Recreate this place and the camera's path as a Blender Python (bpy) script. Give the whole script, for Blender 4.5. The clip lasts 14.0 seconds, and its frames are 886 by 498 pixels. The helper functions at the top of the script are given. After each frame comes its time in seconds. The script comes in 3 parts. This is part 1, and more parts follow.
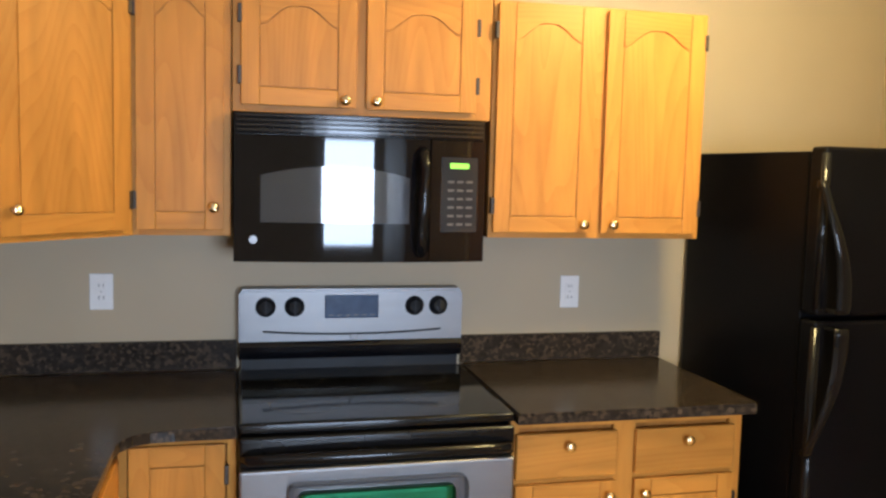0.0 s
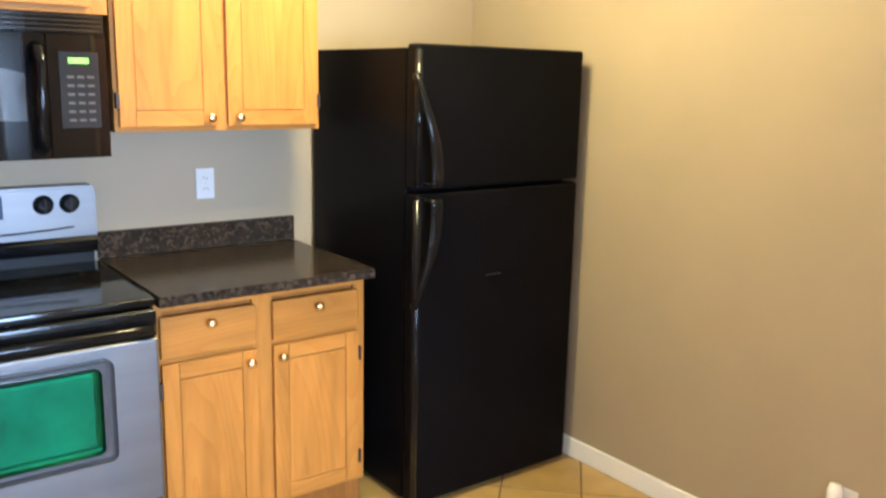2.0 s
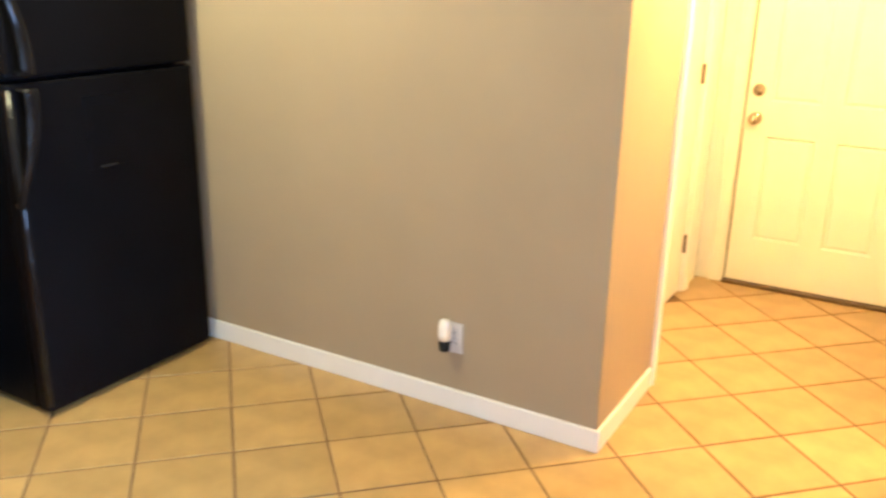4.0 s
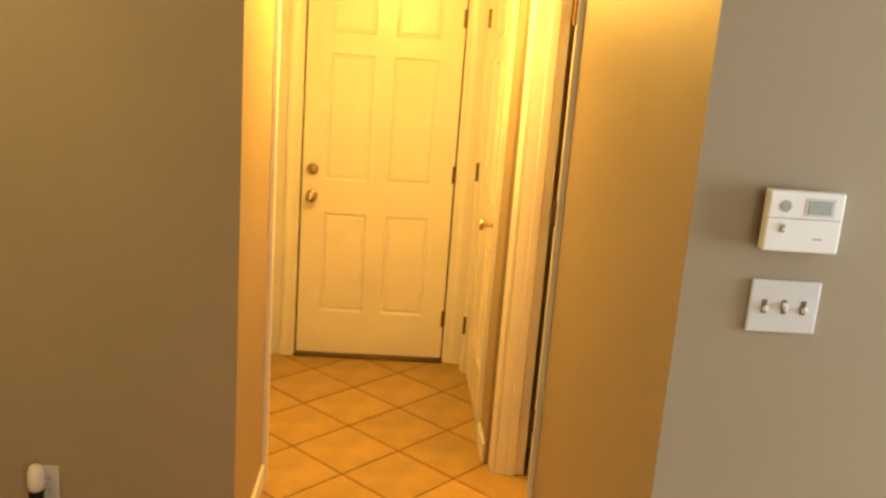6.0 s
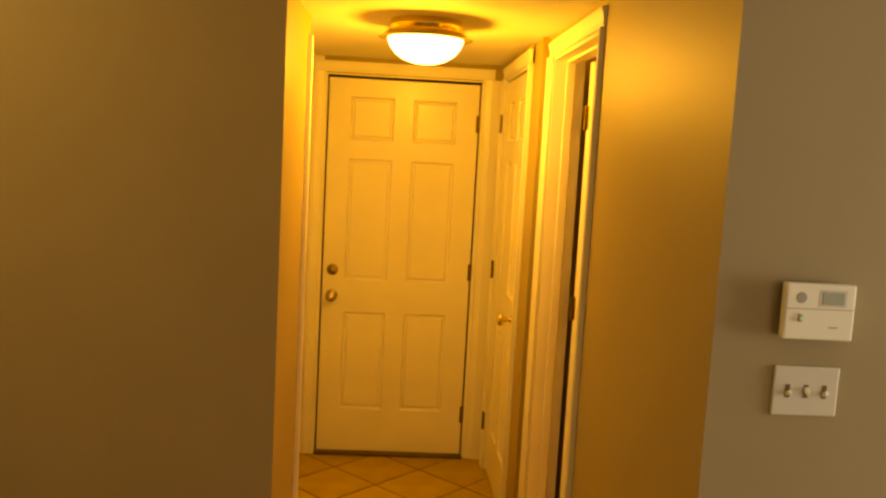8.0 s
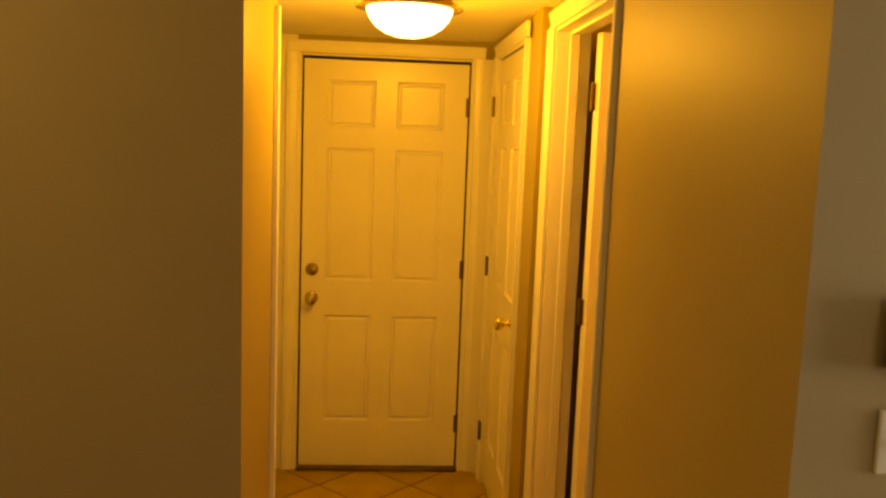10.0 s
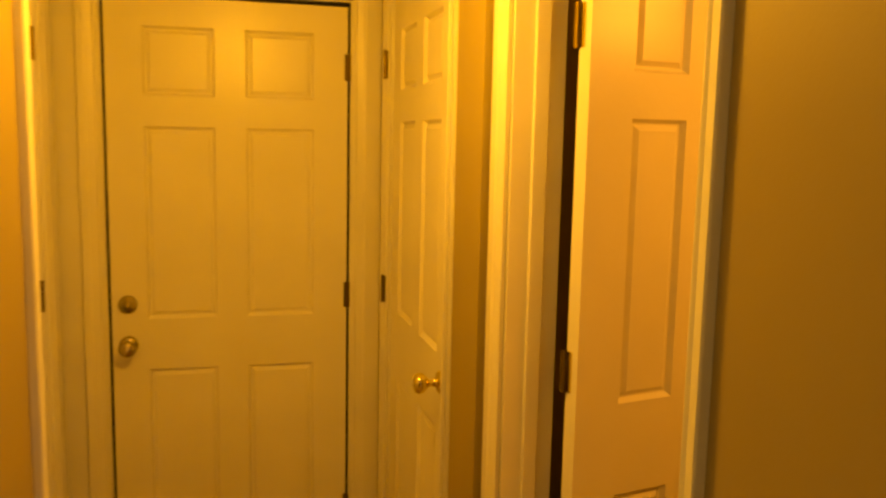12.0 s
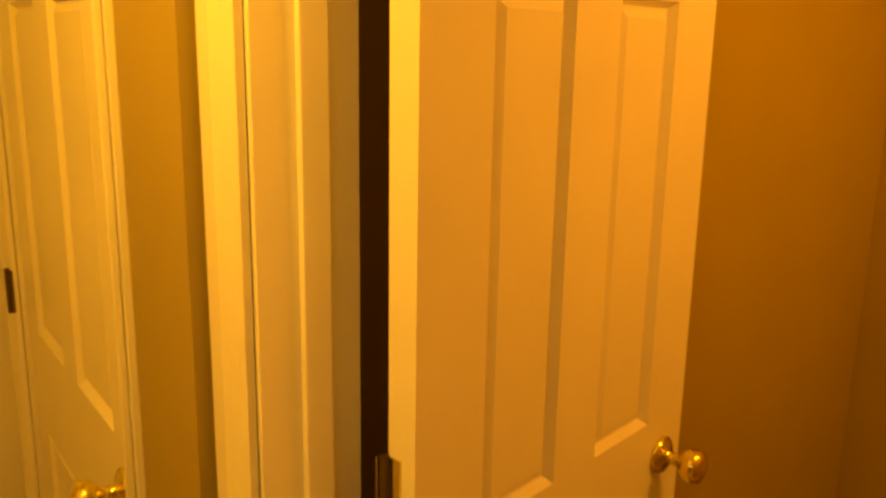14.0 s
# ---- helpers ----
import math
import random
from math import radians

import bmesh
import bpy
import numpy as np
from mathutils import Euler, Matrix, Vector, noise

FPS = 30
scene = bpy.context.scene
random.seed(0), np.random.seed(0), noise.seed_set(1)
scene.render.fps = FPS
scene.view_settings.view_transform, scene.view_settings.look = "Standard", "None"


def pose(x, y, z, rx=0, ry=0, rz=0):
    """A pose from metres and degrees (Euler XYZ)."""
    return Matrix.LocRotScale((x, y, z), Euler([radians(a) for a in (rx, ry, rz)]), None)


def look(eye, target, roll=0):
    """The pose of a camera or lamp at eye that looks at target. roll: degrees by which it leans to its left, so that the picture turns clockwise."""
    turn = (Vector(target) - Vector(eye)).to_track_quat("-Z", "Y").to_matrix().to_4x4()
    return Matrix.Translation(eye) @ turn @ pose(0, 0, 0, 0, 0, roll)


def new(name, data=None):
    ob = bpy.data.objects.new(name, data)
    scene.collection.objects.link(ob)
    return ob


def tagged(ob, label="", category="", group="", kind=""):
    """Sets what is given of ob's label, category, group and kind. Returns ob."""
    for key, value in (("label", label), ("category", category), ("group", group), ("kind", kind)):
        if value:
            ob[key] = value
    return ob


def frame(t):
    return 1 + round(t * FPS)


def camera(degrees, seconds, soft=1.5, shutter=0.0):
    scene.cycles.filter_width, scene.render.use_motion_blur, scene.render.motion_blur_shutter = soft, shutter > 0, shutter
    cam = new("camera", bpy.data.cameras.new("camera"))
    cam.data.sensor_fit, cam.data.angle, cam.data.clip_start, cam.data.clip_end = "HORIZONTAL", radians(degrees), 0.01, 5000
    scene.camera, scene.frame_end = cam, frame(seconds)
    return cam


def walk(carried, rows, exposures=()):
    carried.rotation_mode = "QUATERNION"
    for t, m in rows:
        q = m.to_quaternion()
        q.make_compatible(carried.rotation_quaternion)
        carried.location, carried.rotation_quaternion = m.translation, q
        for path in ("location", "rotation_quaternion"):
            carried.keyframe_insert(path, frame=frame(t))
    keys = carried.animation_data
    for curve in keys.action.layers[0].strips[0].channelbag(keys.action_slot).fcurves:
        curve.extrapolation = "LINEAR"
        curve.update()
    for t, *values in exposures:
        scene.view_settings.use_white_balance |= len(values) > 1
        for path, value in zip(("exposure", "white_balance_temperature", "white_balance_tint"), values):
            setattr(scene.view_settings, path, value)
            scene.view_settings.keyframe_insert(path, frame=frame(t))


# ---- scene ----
cam = camera(55.0, 14.0, soft=2.4, shutter=0.4)
PATH = [
    (0, (-2.49, -2.909, 1.6), (-2.016, -0.975, 1.416), 1.5),
    (0.5, (-2.402, -2.966, 1.61), (-1.849, -1.055, 1.407), 1.9),
    (1, (-2.462, -3.03, 1.625), (-1.569, -1.259, 1.369), 1.2),
    (1.5, (-2.514, -3.12, 1.6), (-1.387, -1.491, 1.322), 1.2),
    (2, (-2.513, -3.168, 1.587), (-1.338, -1.599, 1.192), 1.2),
    (2.5, (-2.505, -3.206, 1.571), (-1.288, -1.695, 1.088), 0.7),
    (3, (-2.486, -3.286, 1.542), (-1.155, -1.911, 0.96), 0.6),
    (3.5, (-2.527, -3.342, 1.51), (-1.032, -2.155, 0.913), 0.6),
    (4, (-2.48, -3.351, 1.559), (-0.839, -2.392, 0.936), 1.1),
    (4.2, (-2.433, -3.371, 1.529), (-0.747, -2.494, 0.907), 2.0),
    (6.3, (-2.428, -2.885, 1.668), (-0.48, -3.101, 1.267), 3.9),
    (6.5, (-2.458, -2.867, 1.668), (-0.503, -3.093, 1.312), 3.0),
    (7, (-2.491, -2.868, 1.68), (-0.516, -3.045, 1.422), 2.0),
    (7.5, (-2.539, -2.864, 1.683), (-0.559, -2.97, 1.427), 2.4),
    (8, (-2.55, -2.863, 1.682), (-0.566, -2.977, 1.454), 3.1),
    (8.5, (-2.538, -2.866, 1.672), (-0.557, -2.987, 1.425), 1.9),
    (8.7, (-2.537, -2.865, 1.67), (-0.557, -2.994, 1.418), 1.7),
    (10.8, (-1.757, -2.877, 1.679), (0.218, -3.071, 1.425), 3.4),
    (11, (-1.648, -2.884, 1.674), (0.319, -3.129, 1.407), 3.7),
    (11.5, (-1.29, -2.835, 1.651), (0.657, -3.225, 1.41), 2.5),
    (12, (-0.985, -2.849, 1.602), (0.934, -3.35, 1.341), 1.2),
    (12.5, (-0.659, -2.911, 1.61), (1.18, -3.633, 1.298), 1.3),
    (13, (-0.45, -2.951, 1.603), (1.279, -3.907, 1.295), 2.5),
    (13.5, (-0.246, -3.005, 1.592), (1.374, -4.098, 1.166), 1.4),
    (14, (-0.03, -3.116, 1.578), (1.549, -4.257, 1.125), 1.0),
]
walk(cam, [(t, look(eye, target, roll)) for t, eye, target, roll in PATH],
     [(0.0, 0.36, 5450, 14), (0.8, 0.40, 5200, 15), (1.5, 0.70, 4750, 13), (2.5, 1.12, 4800, 12), (3.2, 1.17, 4650, 12), (4.2, 1.00, 4350, 14), (5.3, 0.4, 5200, 12), (6.3, -0.5, 7300, 13), (7.0, -0.85, 10000, 10), (7.5, -1.08, 13000, 12), (8.7, -1.3, 14000, 15), (10.8, -1.56, 14000, 10), (13.0, -1.66, 14500, 12), (14.0, -1.62, 14500, 15)])

# ---- world and lights ----
world = bpy.data.worlds.new("sky")
scene.world = world
world.use_nodes = True
wn = world.node_tree.nodes
sky = wn.new("ShaderNodeTexSky")
sky.sky_type = "NISHITA"
sky.sun_disc = False
sky.sun_elevation, sky.sun_rotation = radians(38), radians(200)
world.node_tree.links.new(sky.outputs[0], wn["Background"].inputs[0])
wn["Background"].inputs[1].default_value = 0.12


def lamp(name, kind, m, energy, color, **more):
    data = bpy.data.lights.new(name, kind)
    data.energy, data.color = energy, color
    for key, value in more.items():
        if key == "size":
            data.size = value
        if key == "size_y":
            data.shape, data.size_y = "RECTANGLE", value
        if key == "radius":
            data.shadow_soft_size = value
    ob = new(name, data)
    ob.matrix_world = m
    return ob


lamp("sun", "SUN", look((0, -20, 14), (0, 0, 0)), 2.5, (1, .95, .86)).data.angle = radians(.5)
lamp("window_daylight", "AREA", look((-1.625, -6.42, 1.35), (-1.6, 0, 1.25)), 185, (.78, .90, 1.0), size=1.20, size_y=1.05)
# added fill from the west for the thermostat and east walls, source unseen
lamp("fill_daylight", "AREA", look((-5.62, -5.6, 1.3), (-.6, -3.4, 1.3)), 38, (1, .94, .84), size=1.3, size_y=1.7)
lamp("hall_bulb", "POINT", pose(.60, -2.94, 2.00), 78, (1, .515, .055), radius=.07)
lamp("kitchen_bulb", "POINT", pose(-1.12, -1.08, 2.34), 64, (1, .73, .25), radius=.11)
lamp("room_bulb", "POINT", pose(.02, -4.45, 2.02), 68, (1, .46, .09), radius=.10)


# ---- materials ----
def mat(name, color, rough=.5, metal=0.0, spec=.5, tint=.12, scale=6.0, bump=.02, fine=90.0, stretch=(1, 1, 1), extra=None, coat=0.0):
    """A principled surface whose colour and relief vary at two scales."""
    m = bpy.data.materials.new(name)
    m.use_nodes = True
    n, l = m.node_tree.nodes, m.node_tree.links
    p = n["Principled BSDF"]
    p.inputs["Roughness"].default_value, p.inputs["Metallic"].default_value = rough, metal
    p.inputs["Specular IOR Level"].default_value = spec
    p.inputs["Coat Weight"].default_value = coat
    co = n.new("ShaderNodeTexCoord")
    mp = n.new("ShaderNodeMapping")
    mp.inputs["Scale"].default_value = stretch
    l.new(co.outputs["Object"], mp.inputs[0])
    big = n.new("ShaderNodeTexNoise")
    big.inputs["Scale"].default_value, big.inputs["Detail"].default_value = scale, 4
    l.new(mp.outputs[0], big.inputs["Vector"])
    ramp = n.new("ShaderNodeValToRGB")
    e = ramp.color_ramp.elements
    e[0].position, e[1].position = .3, .7
    e[0].color = (*[c * (1 - tint) for c in color], 1)
    e[1].color = (*[min(1, c * (1 + tint)) for c in color], 1)
    l.new(big.outputs["Fac"], ramp.inputs[0])
    l.new(ramp.outputs[0], p.inputs["Base Color"])
    small = n.new("ShaderNodeTexNoise")
    small.inputs["Scale"].default_value, small.inputs["Detail"].default_value = fine, 3
    l.new(mp.outputs[0], small.inputs["Vector"])
    if bump:
        b = n.new("ShaderNodeBump")
        b.inputs["Strength"].default_value, b.inputs["Distance"].default_value = bump * 10, .002
        l.new(small.outputs["Fac"], b.inputs["Height"])
        l.new(b.outputs[0], p.inputs["Normal"])
    if extra:
        extra(n, l, p, mp, ramp, small)
    return m


def wood_grain(n, l, p, mp, ramp, small):
    """Cathedral figure, pores and pale flecks of flat-sawn oak."""
    info = n.new("ShaderNodeObjectInfo")
    add = n.new("ShaderNodeVectorMath")
    add.operation = "ADD"
    mul = n.new("ShaderNodeVectorMath")
    mul.operation = "SCALE"
    mul.inputs[0].default_value = (3, 2, 7)
    l.new(info.outputs["Random"], mul.inputs["Scale"])
    l.new(mp.outputs[0], add.inputs[0])
    l.new(mul.outputs[0], add.inputs[1])
    for node in n:
        if node.bl_idname == "ShaderNodeTexNoise":
            l.new(add.outputs[0], node.inputs["Vector"])
    # growth rings: contour lines of a slow noise
    field = n.new("ShaderNodeTexNoise")
    field.inputs["Scale"].default_value, field.inputs["Detail"].default_value = .55, 1.2
    l.new(add.outputs[0], field.inputs["Vector"])
    rings = n.new("ShaderNodeMath")
    rings.operation = "MULTIPLY"
    rings.inputs[1].default_value = 38
    l.new(field.outputs["Fac"], rings.inputs[0])
    saw = n.new("ShaderNodeMath")
    saw.operation = "FRACT"
    l.new(rings.outputs[0], saw.inputs[0])
    power = n.new("ShaderNodeMath")
    power.operation = "POWER"
    power.inputs[1].default_value = 2.2
    l.new(saw.outputs[0], power.inputs[0])
    pores = n.new("ShaderNodeMath")
    pores.operation = "MULTIPLY_ADD"
    pores.inputs[1].default_value, pores.inputs[2].default_value = .9, .1
    l.new(small.outputs["Fac"], pores.inputs[0])
    fac = n.new("ShaderNodeMath")
    fac.operation = "MULTIPLY"
    l.new(power.outputs[0], fac.inputs[0])
    l.new(pores.outputs[0], fac.inputs[1])
    mix = n.new("ShaderNodeMix")
    mix.data_type, mix.blend_type = "RGBA", "MULTIPLY"
    l.new(fac.outputs[0], mix.inputs["Factor"])
    l.new(ramp.outputs[0], mix.inputs["A"])
    mix.inputs["B"].default_value = (.84, .75, .62, 1)
    l.new(mix.outputs["Result"], p.inputs["Base Color"])


def granite(n, l, p, mp, ramp, small):
    v = n.new("ShaderNodeTexVoronoi")
    v.inputs["Scale"].default_value = 85
    l.new(mp.outputs[0], v.inputs["Vector"])
    r = n.new("ShaderNodeValToRGB")
    e = r.color_ramp.elements
    e[0].position, e[0].color = 0, (.010, .009, .008, 1)
    e[1].position, e[1].color = 1, (.105, .075, .048, 1)
    mid = r.color_ramp.elements.new(.55)
    mid.color = (.026, .020, .016, 1)
    l.new(v.outputs["Color"], r.inputs[0])
    mix = n.new("ShaderNodeMix")
    mix.data_type, mix.blend_type = "RGBA", "MIX"
    mix.inputs["Factor"].default_value = .7
    l.new(ramp.outputs[0], mix.inputs["A"])
    l.new(r.outputs[0], mix.inputs["B"])
    l.new(mix.outputs["Result"], p.inputs["Base Color"])


def piece_tint(n, l, p, mp, ramp, small):
    """Each tile a little lighter or darker than its neighbours."""
    info = n.new("ShaderNodeObjectInfo")
    hsv = n.new("ShaderNodeHueSaturation")
    rng = n.new("ShaderNodeMapRange")
    rng.inputs["To Min"].default_value, rng.inputs["To Max"].default_value = .86, 1.12
    l.new(info.outputs["Random"], rng.inputs["Value"])
    l.new(rng.outputs[0], hsv.inputs["Value"])
    l.new(ramp.outputs[0], hsv.inputs["Color"])
    l.new(hsv.outputs[0], p.inputs["Base Color"])


def glow(name, color, strength):
    m = bpy.data.materials.new(name)
    m.use_nodes = True
    p = m.node_tree.nodes["Principled BSDF"]
    p.inputs["Base Color"].default_value = (*color, 1)
    p.inputs["Emission Color"].default_value = (*color, 1)
    p.inputs["Emission Strength"].default_value = strength
    return m


PAINT = mat("wall_paint", (.345, .277, .178), .52, spec=.28, tint=.03, scale=2.5, bump=.012, fine=160)
WHITE = mat("trim_paint", (.80, .78, .73), .32, tint=.03, scale=5, bump=.01, fine=60)
DOORW = mat("door_paint", (.80, .77, .70), .30, tint=.035, scale=4, bump=.015, fine=80)
CEIL = mat("ceiling_paint", (.78, .75, .69), .8, tint=.03, scale=4, bump=.06, fine=120)
OAK = mat("honey_oak", (.43, .188, .028), .42, spec=.16, tint=.16, scale=3, bump=.012, fine=60, stretch=(6, 6, .9), extra=wood_grain, coat=0)
OAKH = mat("honey_oak_rail", (.43, .188, .028), .42, spec=.16, tint=.16, scale=3, bump=.012, fine=60, stretch=(.9, 6, 6), extra=wood_grain, coat=0)
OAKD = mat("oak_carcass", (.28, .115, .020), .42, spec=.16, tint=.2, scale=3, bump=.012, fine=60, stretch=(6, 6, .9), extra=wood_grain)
STONE = mat("dark_granite", (.017, .013, .010), .17, spec=.13, tint=.6, scale=16, bump=0, extra=granite)
BLACK = mat("black_enamel", (.005, .005, .0055), .12, spec=.2, tint=.2, bump=0)
FRIDGE = mat("black_textured_steel", (.0036, .0035, .0040), .38, tint=.15, bump=.012, fine=420, spec=.05)
GLASSB = mat("black_glass", (.004, .004, .005), .04, bump=0, spec=.27)
MWWIN = mat("microwave_window_mesh", (.075, .085, .10), .05, tint=.05, bump=0, spec=1.0)
COOK = mat("black_ceramic_glass", (.004, .004, .004), .07, bump=0, spec=.22)
BRONZE = mat("dark_bronze_hinge", (.030, .020, .012), .5, metal=.3, tint=.2, bump=0)
# lighter than the enamel: window light on the vent slats put into the colour
LOUVRE = mat("lightened_satin_black", (.012, .012, .013), .14, tint=.1, bump=0)
KEYPRINT = mat("keypad_print", (.075, .078, .09), .3, bump=0)
STEEL = mat("brushed_steel", (.15, .146, .146), .40, metal=.85, tint=.06, scale=3, bump=.01, fine=200, stretch=(.4, 6, 6))
# green glass; the strong tint paints reflection patches into its colour
OVENGL = mat("green_oven_glass_painted_reflection", (.016, .105, .045), .30, metal=.9, tint=.55, scale=3.5, bump=0)
GREYGL = mat("grey_oven_border", (.085, .085, .09), .18, tint=.1, bump=0)
BRASS = mat("polished_brass", (.78, .66, .42), .16, metal=1, tint=.08, bump=0)
NICKEL = mat("satin_nickel", (.42, .36, .27), .26, metal=1, tint=.1, bump=0)
HINGE = mat("aged_hinge_metal", (.16, .11, .06), .4, metal=.8, tint=.25, bump=.01)
TILE = mat("cream_ceramic_tile", (.41, .272, .078), .30, tint=.15, scale=7, bump=.012, fine=35, extra=piece_tint)
GROUT = mat("tile_grout", (.18, .11, .048), .9, tint=.15, scale=12, bump=.04)
PLATE = mat("outlet_plastic", (.60, .585, .56), .4, tint=.04, bump=0)
PLASTIC = mat("white_plastic", (.80, .79, .75), .35, tint=.02, bump=0)
GREYP = mat("grey_plastic", (.33, .33, .32), .4, tint=.05, bump=0)
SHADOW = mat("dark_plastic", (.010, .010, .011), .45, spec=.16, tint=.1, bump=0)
LCD = mat("lcd_glass", (.24, .29, .25), .2, tint=.05, bump=0)
BLUELCD = mat("blue_lcd_glass", (.05, .075, .13), .2, tint=.15, scale=30, bump=0, spec=.15)
GREEN = glow("green_digits", (.30, 1, .06), .35)
BULB = glow("lamp_glass", (1, .80, .45), 14)
KBULB = glow("kitchen_lamp_glass", (1, .85, .6), 3)
DARKRM = mat("room_paint", (.365, .28, .16), .6, tint=.03, bump=.02)


# ---- mesh helpers ----
def mesh_of(bm, material, name="mesh"):
    me = bpy.data.meshes.new(name)
    bmesh.ops.recalc_face_normals(bm, faces=bm.faces)
    bm.to_mesh(me)
    bm.free()
    me.materials.append(material)
    return me


def part(name, bm, material, parent=None, label="", smooth=False):
    me = mesh_of(bm, material, name)
    if smooth:
        for poly in me.polygons:
            poly.use_smooth = True
    ob = new(name, me)
    if parent:
        ob.parent = parent
    if label:
        ob["label"] = label
    return ob


def empty(name, m, label, category, group="", kind=""):
    ob = new(name)
    ob.empty_display_size = .1
    ob.matrix_basis = m
    return tagged(ob, label, category, group, kind)


def box(x0, x1, y0, y1, z0, z1, bevel=0.0, seg=2, bm=None):
    own = bm is None
    bm = bm or bmesh.new()
    made = bmesh.ops.create_cube(bm, size=1)["verts"]
    bmesh.ops.transform(bm, matrix=Matrix.LocRotScale(((x0 + x1) / 2, (y0 + y1) / 2, (z0 + z1) / 2), None, (abs(x1 - x0), abs(y1 - y0), abs(z1 - z0))), verts=made)
    if bevel:
        edges = list({e for v in made for e in v.link_edges})
        bmesh.ops.bevel(bm, geom=edges, offset=bevel, segments=seg, affect="EDGES", profile=.6)
    return bm


def prism(points, y0, y1, bevel=0.0):
    """An outline in x and z, from y0 (back) to y1 (front)."""
    bm = bmesh.new()
    back = [bm.verts.new((x, y0, z)) for x, z in points]
    front = [bm.verts.new((x, y1, z)) for x, z in points]
    bm.faces.new(back)
    face = bm.faces.new(front)
    for i in range(len(points)):
        j = (i + 1) % len(points)
        bm.faces.new((back[i], back[j], front[j], front[i]))
    if bevel:
        bmesh.ops.bevel(bm, geom=list(face.edges), offset=bevel, segments=2, affect="EDGES")
    return bm


def slab(points, z0, z1, bevel=0.0):
    """An outline in x and y, from z0 up to z1."""
    bm = bmesh.new()
    low = [bm.verts.new((x, y, z0)) for x, y in points]
    top = [bm.verts.new((x, y, z1)) for x, y in points]
    bm.faces.new(low)
    face = bm.faces.new(top)
    for i in range(len(points)):
        j = (i + 1) % len(points)
        bm.faces.new((low[i], low[j], top[j], top[i]))
    if bevel:
        bmesh.ops.bevel(bm, geom=list(face.edges), offset=bevel, segments=2, affect="EDGES")
    return bm


def lathe(profile, steps=24, axis="Z"):
    """A turned shape from (radius, height) pairs."""
    bm = bmesh.new()
    rings = []
    for r, h in profile:
        ring = []
        for i in range(steps):
            a = 2 * math.pi * i / steps
            c, s = r * math.cos(a), r * math.sin(a)
            ring.append(bm.verts.new((c, s, h) if axis == "Z" else (c, -h, s) if axis == "Y" else (h, c, s)))
        rings.append(ring)
    for a, b in zip(rings, rings[1:]):
        for i in range(steps):
            j = (i + 1) % steps
            bm.faces.new((a[i], a[j], b[j], b[i]))
    bm.faces.new(rings[0])
    bm.faces.new(rings[-1])
    return bm


def move(bm, x=0, y=0, z=0, rx=0, ry=0, rz=0):
    bmesh.ops.transform(bm, matrix=pose(x, y, z, rx, ry, rz), verts=bm.verts)
    return bm


def tube(points, radius, steps=10, flat=1.0):
    """A round bar along points."""
    bm = bmesh.new()
    rings = []
    for i, pt in enumerate(points):
        a, b = Vector(points[max(0, i - 1)]), Vector(points[min(len(points) - 1, i + 1)])
        q = (b - a).to_track_quat("Z", "X")
        rings.append([bm.verts.new(Vector(pt) + q @ Vector((radius * math.cos(t), flat * radius * math.sin(t), 0))) for t in (2 * math.pi * k / steps for k in range(steps))])
    for a, b in zip(rings, rings[1:]):
        for i in range(steps):
            j = (i + 1) % steps
            bm.faces.new((a[i], a[j], b[j], b[i]))
    bm.faces.new(rings[0])
    bm.faces.new(rings[-1])
    return bm


def wall(name, bm, material=PAINT, label="", category="wall"):
    return tagged(part(name, bm, material), label or "beige painted plaster wall with a light texture", category, kind="structure")


def trim(name, bm, label, category="trim", material=WHITE):
    return tagged(part(name, bm, material), label, category, kind="structure")


# ---- structure ----
HALL_N, HALL_S, END, THX, SW = -2.52, -3.395, 1.995, -1.08, -3.44
wall("wall_north", box(-3.5, .12, 0, .12, 0, 2.50), label="warm grey painted kitchen wall behind the range")
wall("wall_east", box(0, .12, HALL_N, 0, 0, 2.50), label="tan painted kitchen wall beside the refrigerator")
wall("wall_west", box(-3.52, -3.40, -2.6, 0, 0, 2.50))
wall("wall_hall_north", box(.12, .65, HALL_N, HALL_N + .12, 0, 2.145), label="tan painted hall wall near the kitchen corner")
wall("wall_hall_north_recess", box(.65, END + .12, HALL_N + .245, HALL_N + .365, 0, 2.145))
wall("wall_hall_south_1", box(THX, -.033, SW - .12, SW, 0, 2.50), label="tan painted hall wall ending at an outside corner")
wall("wall_hall_south_2", box(.754, .829, SW - .12, SW, 0, 2.145))
wall("wall_hall_south_closet", box(.829, 1.05, SW - .12, HALL_S - .012, 0, 2.145))
wall("wall_hall_south_3", box(1.858, END + .12, HALL_S - .12, HALL_S, 0, 2.145))
wall("wall_hall_south_header_1", box(-.033, .754, SW - .12, SW, 2.072, 2.145))
wall("wall_hall_south_header_2", box(1.05, 1.858, HALL_S - .12, HALL_S, 2.072, 2.145))
wall("wall_thermostat", box(THX, THX + .12, -4.7, SW - .12, 0, 2.50), label="grey beige painted wall carrying the thermostat")
wall("wall_hall_north_return", box(.53, .65, HALL_N + .12, HALL_N + .365, 0, 2.145))
wall("wall_hall_end_1", box(END, END + .12, -2.455, HALL_N + .245, 0, 2.145), WHITE, "white painted panel beside the entry door")
wall("wall_hall_end_2", box(END, END + .12, HALL_S, -3.305, 0, 2.145))
wall("wall_hall_end_header", box(END, END + .12, -3.305, -2.455, 2.06, 2.145))
wall("wall_living_west_1", box(-5.80, -5.68, -6.6, -6.3, 0, 2.50))
